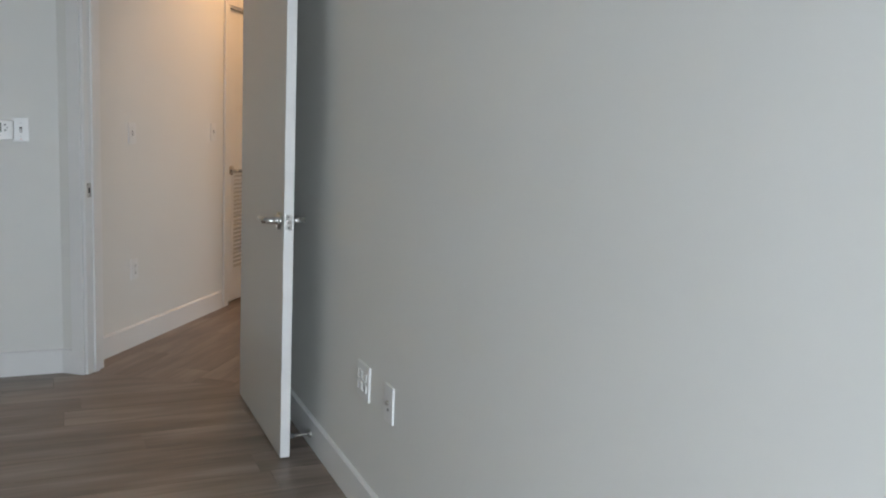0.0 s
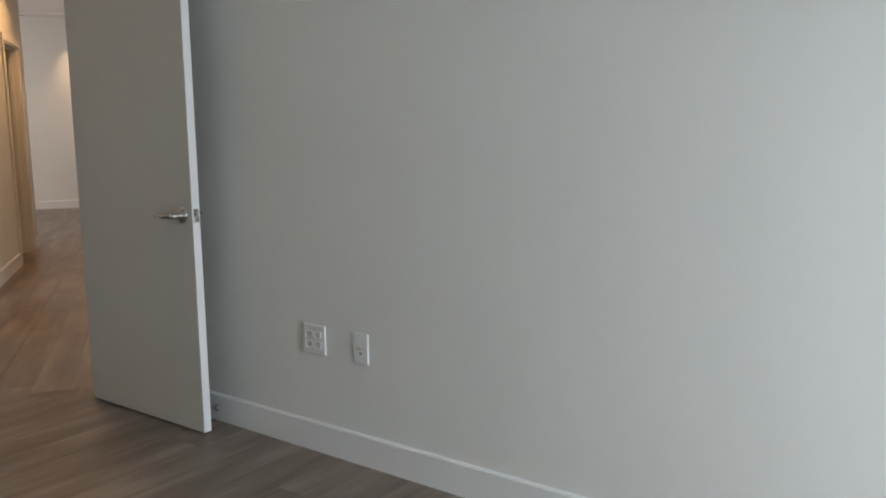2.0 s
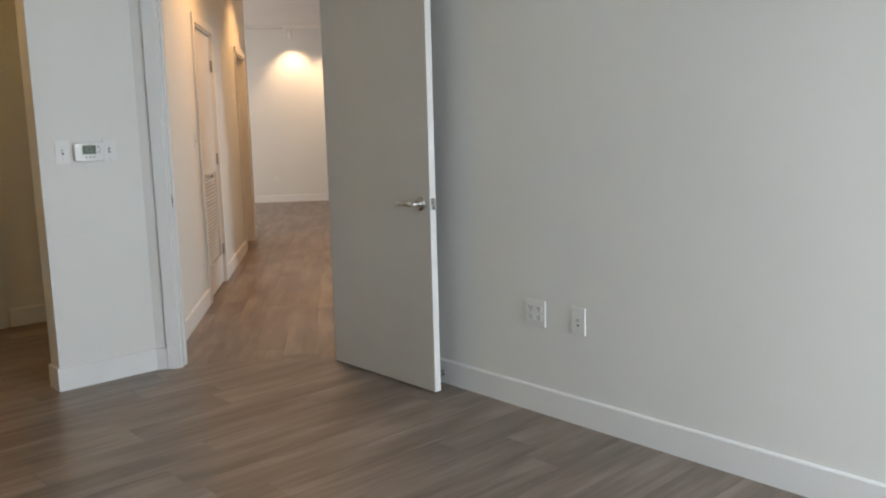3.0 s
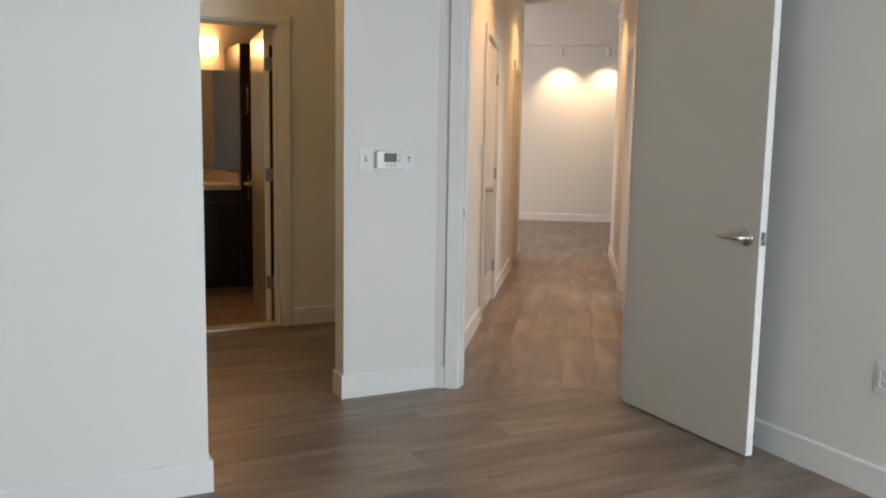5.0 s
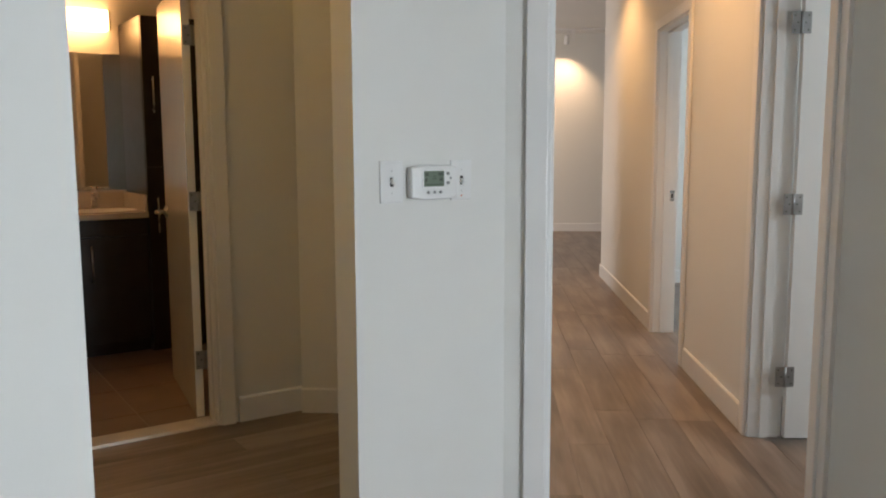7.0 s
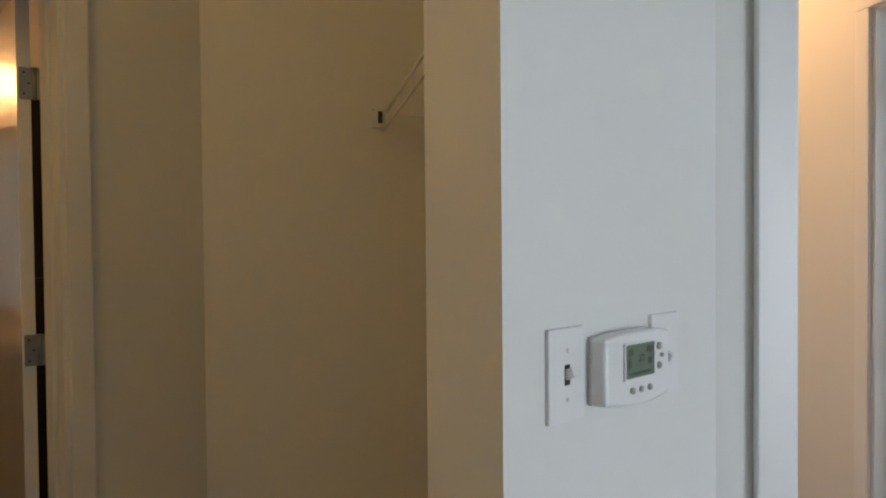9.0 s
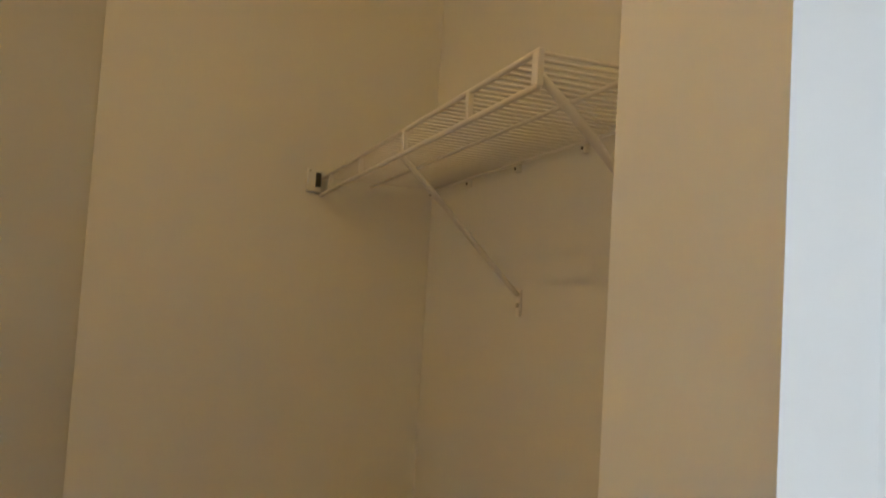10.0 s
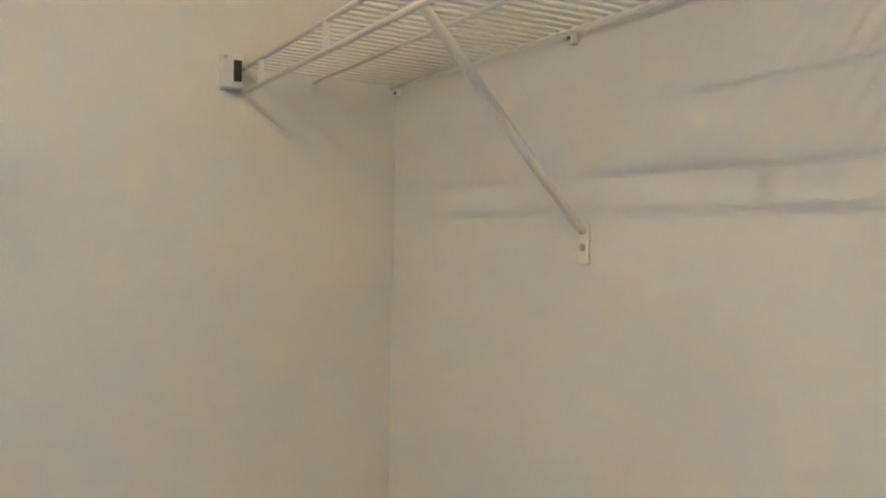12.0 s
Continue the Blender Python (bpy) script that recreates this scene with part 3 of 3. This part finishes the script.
part("screen_rim", box(-0.043, -0.0354, -0.014, 0.029, -0.0305, 0.035, 0.001), PLASTIC, th)
for x0, x1, z0, z1 in ((-0.036, -0.026, 0.018, 0.027), (-0.036, -0.030, 0.002, 0.013), (-0.012, 0.000, 0.009, 0.012), (-0.012, 0.000, 0.016, 0.018), (0.006, 0.022, 0.019, 0.027), (0.010, 0.020, 0.004, 0.013), (-0.034, 0.018, -0.007, -0.004)):
    part("segment", box(x0, -0.0369, z0, x1, -0.0363, z1), LCD_INK, scr)
for x in (-0.025, -0.005, 0.015):
    part("button", tube((x, -0.0315, -0.027), (x, -0.0368, -0.027), 0.0042, 14), GREY, th, "", True)
for x, z in ((0.040, 0.024), (0.041, -0.002), (0.049, 0.011)):
    y = -0.0345 + 0.006 * (x / 0.076) ** 2
    part("button", tube((x, y + 0.002, z), (x, y - 0.003, z), 0.0048 if x < 0.045 else 0.003, 14), GREY, th, "", True)


# ---- closet shelf ----
sh = thing("wire_shelf", pose(0, 0, 0), "white vinyl-coated wire shelf fixed to the closet wall", "shelf")
Y0, Y1, XB, XF, ZS = 4.118, CLOSET_Y - 0.004, CLOSET_X - 0.012, -2.849, 1.718
for x, z, r in ((XB, ZS - 0.002, 0.0032), (-2.715, ZS - 0.006, 0.0036), (XF, ZS + 0.002, 0.0042), (XF, ZS - 0.040, 0.0045)):
    part("rail", tube((x, Y0, z), (x, Y1, z), r, 10), WIRE, sh, "", True)
n = int((Y1 - Y0 - 0.02) / 0.0254)
wire_mesh = None
for i in range(n + 1):
    y = Y0 + 0.012 + i * 0.0254
    if wire_mesh is None:
        o = part("wire", tube((XB + 0.004, 0, 0), (XF - 0.002, 0, 0.002), 0.0026, 6), WIRE, sh, "", True)
        wire_mesh = o.data
    else:
        o = new("wire", wire_mesh)
        o.parent = sh
    o.location = (0, y, ZS + 0.0015)
for y, w in ((5.265, 0.0065), (4.964, 0.0065), (4.652, 0.0065), (4.341, 0.0065), (Y0 + 0.005, 0.009)):
    part("lip_post", box(XF - 0.004, y - w, ZS - 0.041, XF + 0.004, y + w, ZS + 0.004, 0.0015), WIRE, sh)
for y in (5.363, 5.094, 4.819, 4.539, 4.170):
    c = part("wall_clip", box(CLOSET_X - 0.012, y - 0.0055, ZS - 0.020, CLOSET_X - 0.0005, y + 0.0055, ZS + 0.004, 0.0025), PLASTIC, sh, "small white plastic wall clip")
    part("nail", tube((CLOSET_X - 0.0115, y, ZS - 0.012), (CLOSET_X - 0.0140, y, ZS - 0.012), 0.0032, 10), RUBBER, c)
for ya, yb in ((4.705, 4.787), (Y0 + 0.002, 4.163)):
    br = part("brace", sweep([(XF + 0.003, ya, ZS - 0.028), (XF + 0.05, ya + (yb - ya) * 0.2, ZS - 0.062), (CLOSET_X - 0.02, yb, 1.455), (CLOSET_X - 0.006, yb, 1.443)], [(0.0080, 0.0045), (0.0080, 0.0055), (0.0080, 0.0055), (0.0080, 0.004)], 10), WIRE, sh, "white diagonal support brace", True)
    ft = part("brace_foot", box(CLOSET_X - 0.005, yb - 0.0095, 1.400, CLOSET_X - 0.0005, yb + 0.0095, 1.455, 0.002), WIRE, br)
    part("screw", tube((CLOSET_X - 0.004, yb, 1.423), (CLOSET_X - 0.0075, yb, 1.423), 0.005, 12), STEEL, br)
eb = part("end_bracket", box(XF - 0.040, CLOSET_Y - 0.020, ZS - 0.034, XF - 0.002, CLOSET_Y - 0.0005, ZS + 0.026, 0.003), PLASTIC, sh, "white plastic end bracket with a dark opening")
part("slot", box(XF - 0.019, CLOSET_Y - 0.0225, ZS - 0.022, XF - 0.005, CLOSET_Y - 0.0195, ZS + 0.015), SLOT, eb)
part("screw", tube((XF - 0.034, CLOSET_Y - 0.019, ZS + 0.019), (XF - 0.034, CLOSET_Y - 0.0225, ZS + 0.019), 0.0035, 10), STEEL, eb)

# small ceiling light in the vestibule
vl = thing("ceiling_light", pose(-4.49, 3.50, CEIL), "bare frosted bulb in a white ceiling socket", "ceiling light")
part("socket", tube((0, 0, -0.001), (0, 0, -0.030), 0.045, 32, 0.03), PLASTIC, vl, "", True)
bm = bmesh.new()
bmesh.ops.create_uvsphere(bm, u_segments=24, v_segments=14, radius=0.03, matrix=Matrix.Translation((0, 0, -0.055)))
part("bulb", bm, glow("frosted_bulb_glow", BULB, 12.0), vl, "glowing frosted bulb", True)
vd = bpy.data.lights.new("vestibule_lamp", "POINT")
vd.energy, vd.color, vd.shadow_soft_size = W_VEST, BULB, 0.022
new("vestibule_lamp", vd).matrix_world = pose(-4.49, 3.50, CEIL - 0.11)


# ---- bathroom ----
def bath_frame(a, b, z=0.0):
    return frame2d(bath_at(a, b), BATH_A, z)


FB, CAB = 1.585, 0.136
van = thing("vanity_cabinet", bath_frame(CAB, FB), "espresso brown bathroom vanity with slim metal bar handles", "vanity cabinet")
part("body", box(-1.32, 0.02, 0.09, -0.004, 0.545, 0.851, 0.002), ESPRESSO, van)
part("toe_kick", box(-1.32, 0.07, 0.0, -0.004, 0.54, 0.089), ESPRESSO, van)
for x0, x1, hx in ((-0.415, -0.008, -0.345), (-0.83, -0.423, -0.49), (-1.31, -0.838, -1.24)):
    d = part("door", box(x0, 0.0, 0.095, x1, 0.0195, 0.745, 0.002), ESPRESSO, van)
    h = part("handle", tube((hx, -0.030, 0.48), (hx, -0.030, 0.70), 0.005, 12), STEEL, d, "slim satin bar handle", True)
    part("drawer_front", box(x0, 0.0, 0.751, x1, 0.0195, 0.849, 0.002), ESPRESSO, van)
    for z in (0.50, 0.68):
        part("post", tube((hx, -0.030, z), (hx, 0.001, z), 0.004, 8), STEEL, d)

ct = thing("countertop", bath_frame(CAB, FB), "cream stone vanity countertop with a low backsplash", "countertop")
part("slab", box(-1.33, -0.022, 0.852, -0.003, 0.545, 0.888, 0.004), COUNTER, ct)
part("backsplash", box(-1.33, 0.526, 0.8885, -0.003, 0.545, 0.990, 0.003), COUNTER, ct)
part("side_splash", box(-0.022, 0.0, 0.8885, -0.003, 0.5255, 0.990, 0.003), COUNTER, ct)
bm = bmesh.new()
bmesh.ops.create_uvsphere(bm, u_segments=28, v_segments=10, radius=0.2, matrix=Matrix.Translation((-0.226, 0.25, 0.8892)) @ Matrix.Diagonal((1.15, 0.85, 0.03, 1)))
part("basin", bm, PLASTIC, ct, "white oval basin rim", True)
fa = thing("faucet", bath_frame(-0.09, FB + 0.44, 0.8885), "chrome basin faucet with a lever", "faucet")
part("body", tube((0, 0, 0), (0, 0, 0.11), 0.02, 18, 0.017), STEEL, fa, "", True)
part("spout", sweep([(0, 0, 0.08), (0, -0.05, 0.10), (0, -0.11, 0.095), (0, -0.13, 0.08)], [0.012, 0.011, 0.010, 0.009], 12), STEEL, fa, "", True)
part("lever", sweep([(0, 0, 0.11), (0.0, 0.01, 0.125), (0.06, 0.0, 0.132), (0.10, 0.0, 0.133)], [0.012, 0.009, 0.006, 0.005], 10), STEEL, fa, "", True)

tc = thing("tall_cabinet", bath_frame(CAB, FB), "tall espresso brown linen cabinet with metal bar handles", "cabinet")
part("body", box(0.0, 0.02, 0.0, 0.46, 0.545, 2.072, 0.002), ESPRESSO, tc)
for z0, z1, hz in ((0.06, 1.16, 0.755), (1.165, 2.070, 1.49)):
    d = part("door", box(0.002, 0.0, z0, 0.458, 0.0195, z1, 0.002), ESPRESSO, tc)
    part("handle", tube((0.055, -0.030, hz), (0.055, -0.030, hz + 0.22), 0.005, 12), STEEL, d, "slim satin bar handle", True)
    for z in (hz + 0.02, hz + 0.2):
        part("post", tube((0.055, -0.030, z), (0.055, 0.001, z), 0.004, 8), STEEL, d)

mi = thing("wall_mirror", bath_frame(CAB + 0.003, 2.13), "large frameless mirror above the vanity", "mirror")
part("glass", box(-1.33, -0.008, 1.000, -0.004, -0.001, 1.885, 0.001), MIRROR, mi)

lt = thing("vanity_light", bath_frame(CAB + 0.003, 2.13), "glowing frosted bar light over the mirror", "wall light")
part("back_plate", box(-0.62, -0.03, 2.05, -0.12, -0.001, 2.12, 0.003), STEEL, lt)
part("shade", box(-0.66, -0.115, 2.017, -0.085, -0.032, 2.15, 0.012, 3), glow("vanity_shade_glow", (1.0, 0.47, 0.16), E_BATH), lt, "glowing frosted glass shade")
part("end_cap", box(-0.0845, -0.112, 2.027, -0.068, -0.034, 2.14, 0.004), STEEL, lt)
part("end_cap", box(-0.677, -0.112, 2.027, -0.6605, -0.034, 2.14, 0.004), STEEL, lt)

# bathroom threshold and tiles
tr = thing("threshold", bath_frame(-0.815, 0.0), "pale stone threshold under the bathroom door", "threshold", kind="structure")
part("slab", box(0.020, 0.002, -0.004, 0.820, 0.128, 0.013, 0.004), STONE, tr)

bf = thing("floor_bath", bath_frame(-1.6, 0.13), "brown square ceramic floor tiles with pale grout", "floor", kind="structure")
part("grout", box(0, 0, -0.03, 2.22, 1.99, 0.0015), GROUT, bf)
for i in range(5):
    for j in range(5):
        x0, y0 = i * 0.455 - 0.03, j * 0.455 - 0.21
        x1, y1 = min(x0 + 0.449, 2.218), min(y0 + 0.449, 1.985)
        x0, y0 = max(x0, 0.002), max(y0, 0.002)
        if x1 - x0 > 0.03 and y1 - y0 > 0.03:
            part("tile", box(x0, y0, 0.0, x1, y1, 0.0055, 0.0015, 1), TILE, bf)


# ---- hallway and far room ----
def downlight(x, y, z):
    t = thing("recessed_light", pose(x, y, z), "small round recessed ceiling light", "ceiling light", "hallway recessed lights")
    bm = bmesh.new()
    seg = 32
    rings = [[bm.verts.new((r * math.cos(2 * math.pi * k / seg), r * math.sin(2 * math.pi * k / seg), h)) for k in range(seg)] for r, h in ((0.085, -0.0005), (0.083, -0.006), (0.066, -0.006), (0.062, -0.0015))]
    for a, b in zip(rings, rings[1:]):
        for k in range(seg):
            bm.faces.new((a[k], b[k], b[(k + 1) % seg], a[(k + 1) % seg]))
    part("trim_ring", bm, TRIM, t, "", True)
    part("lens", tube((0, 0, -0.0012), (0, 0, -0.003), 0.0615, 32), glow("downlight_glow", WARM, 6.0), t, "glowing lens")
    spot_lamp("recessed_lamp", (x, y, z - 0.02), (x, y, 0), W_HALL, 128, 0.6, WARM, 0.05)


downlight(-1.885, 5.55, HALL_CEIL)
downlight(-1.885, 8.30, HALL_CEIL)

TY, TZ = 13.50, CEIL
tk = thing("track_light", pose(0, 0, 0), "white ceiling track with two adjustable spot heads", "track light")
part("rail", box(-3.2, TY - 0.017, TZ - 0.02, -0.6, TY + 0.017, TZ - 0.0005, 0.003), TRIM, tk)
part("feed_box", box(-3.32, TY - 0.03, TZ - 0.035, -3.2005, TY + 0.03, TZ - 0.0005, 0.004), TRIM, tk)
for x, side in ((-2.17, 1), (-1.25, -1)):
    ad = part("adapter", box(x - 0.022, TY - 0.02, TZ - 0.165, x + 0.022, TY + 0.02, TZ - 0.0205, 0.004), TRIM, tk)
    c = Vector((x + side * 0.09, TY, TZ - 0.15))
    part("pivot", tube((x + side * 0.02, TY, TZ - 0.15), (x + side * 0.06, TY, TZ - 0.15), 0.009, 12), TRIM, ad)
    aim = Vector((0, 0.50, -0.86)).normalized()
    hd = part("head", sweep([c - aim * 0.062, c - aim * 0.055, c + aim * 0.055, c + aim * 0.06], [0.026, 0.033, 0.036, 0.036], 24), TRIM, tk, "", True)
    part("lens", tube(c + aim * 0.0602, c + aim * 0.0612, 0.031, 24), glow("spot_glow", WARM, 4.0), hd)
    e = c + aim * 0.075
    spot_lamp("track_lamp", e, e + aim, W_TRACK, 90, 0.85, (1.0, 0.64, 0.37), 0.02)
sm = thing("smoke_detector", pose(-1.27, 10.73, CEIL), "small white round smoke detector on the ceiling", "smoke detector")
part("body", tube((0, 0, -0.0005), (0, 0, -0.03), 0.065, 32, 0.055), PLASTIC, sm, "", True)


# ---- floor planks ----
floor = thing("floor", pose(0, 0, 0), "grey-brown wood-look vinyl plank floor", "floor", kind="structure")
part("underlay", box(-5.6, -2.8, -0.05, 2.5, 14.2, -0.0045), SUBFLOOR, floor)
part("plank_field", box(0.52, 4.05, -0.0044, 2.32, ROOM_Y + 0.05, -0.0002), PLANK, floor)
PW, PL, GAP = 0.178, 1.22, 0.0006
full = bpy.data.meshes.new("plank")
bm = bmesh.new()
add_box(bm, -PL / 2 + GAP, -PW / 2 + GAP, -0.004, PL / 2 - GAP, PW / 2 - GAP, 0.0)
bm.to_mesh(full)
bm.free()
full.materials.append(PLANK)


def plank(m, planes):
    """Lays one plank; planes: (point, normal) in plan, what lies beyond along the normal is cut away."""
    corners = [m @ Vector((sx * PL / 2, sy * PW / 2, 0)) for sx in (-1, 1) for sy in (-1, 1)]
    cut = []
    for p, nrm in planes:
        side = [(c.xy - p).dot(nrm) for c in corners]
        if min(side) > -0.004:
            return
        if max(side) > 0:
            cut.append((p, nrm))
    me = full
    if cut:
        bm = bmesh.new()
        bm.from_mesh(full)
        inv = m.inverted()
        for p, nrm in cut:
            co = inv @ Vector((p.x, p.y, 0))
            no = inv.to_3x3() @ Vector((nrm.x, nrm.y, 0))
            bmesh.ops.bisect_plane(bm, geom=bm.verts[:] + bm.edges[:] + bm.faces[:], plane_co=co, plane_no=no, clear_outer=True)
        if not bm.faces:
            bm.free()
            return
        me = bpy.data.meshes.new("plank")
        bm.to_mesh(me)
        bm.free()
        me.materials.append(PLANK)
    o = new("plank", me)
    o.parent = floor
    o.matrix_world = m


rng = random.Random(7)
SEAM_Y = 4.03
for r in range(-34, 16):
    start = rng.random() * PL
    for c in range(-6, 5):
        base = frame2d(v2(-2.6, 4.0), THERM_D)
        m = base @ Matrix.Translation((c * PL + start, (r + 0.5) * PW, 0))
        p = m.translation.xy
        if (p - LONG_P).dot(LONG_N) > 0.75 or (p - WIN_A).dot(LONG_D) > 0.3 or p.x < -5.6:
            continue
        if (p - LEFT_A).dot(v2(-0.812, -0.584)) > 0.7 and p.y < 1.9:
            continue
        planes = [(bath_at(0, 0.03), BATH_B), (LONG_P + LONG_N * 0.06, LONG_N), (LEFT_A + v2(-0.812, -0.584) * 0.06, v2(-0.812, -0.584)), (v2(-4.10, 1.75), v2(-0.912, -0.41)), (WIN_A + LONG_D * 0.06, LONG_D)]
        ends = [m @ Vector((s * PL / 2, 0, 0)) for s in (-1, 1)]
        if max(e.y for e in ends) + PW < SEAM_Y:
            plank(m, planes)
            continue
        plank(m, planes + [(v2(-2.50, 0), v2(1, 0))])
        plank(m, planes + [(v2(-2.50, 0), v2(-1, 0)), (v2(0, SEAM_Y), v2(0, 1))])
for c in range(-12, 14):
    x = -1.885 + c * PW
    start = rng.random() * PL
    lo = SEAM_Y if -2.68 < x < 0.6 else HALL_END - 0.1
    if x > 0.6:
        continue
    for r in range(-1, 10):
        y = 4.0 + start + r * PL
        m = pose(x, y, 0, 0, 0, 90)
        plank(m, [(v2(0, lo), v2(0, -1)), (v2(0, FAR_Y + 0.05), v2(0, 1))])
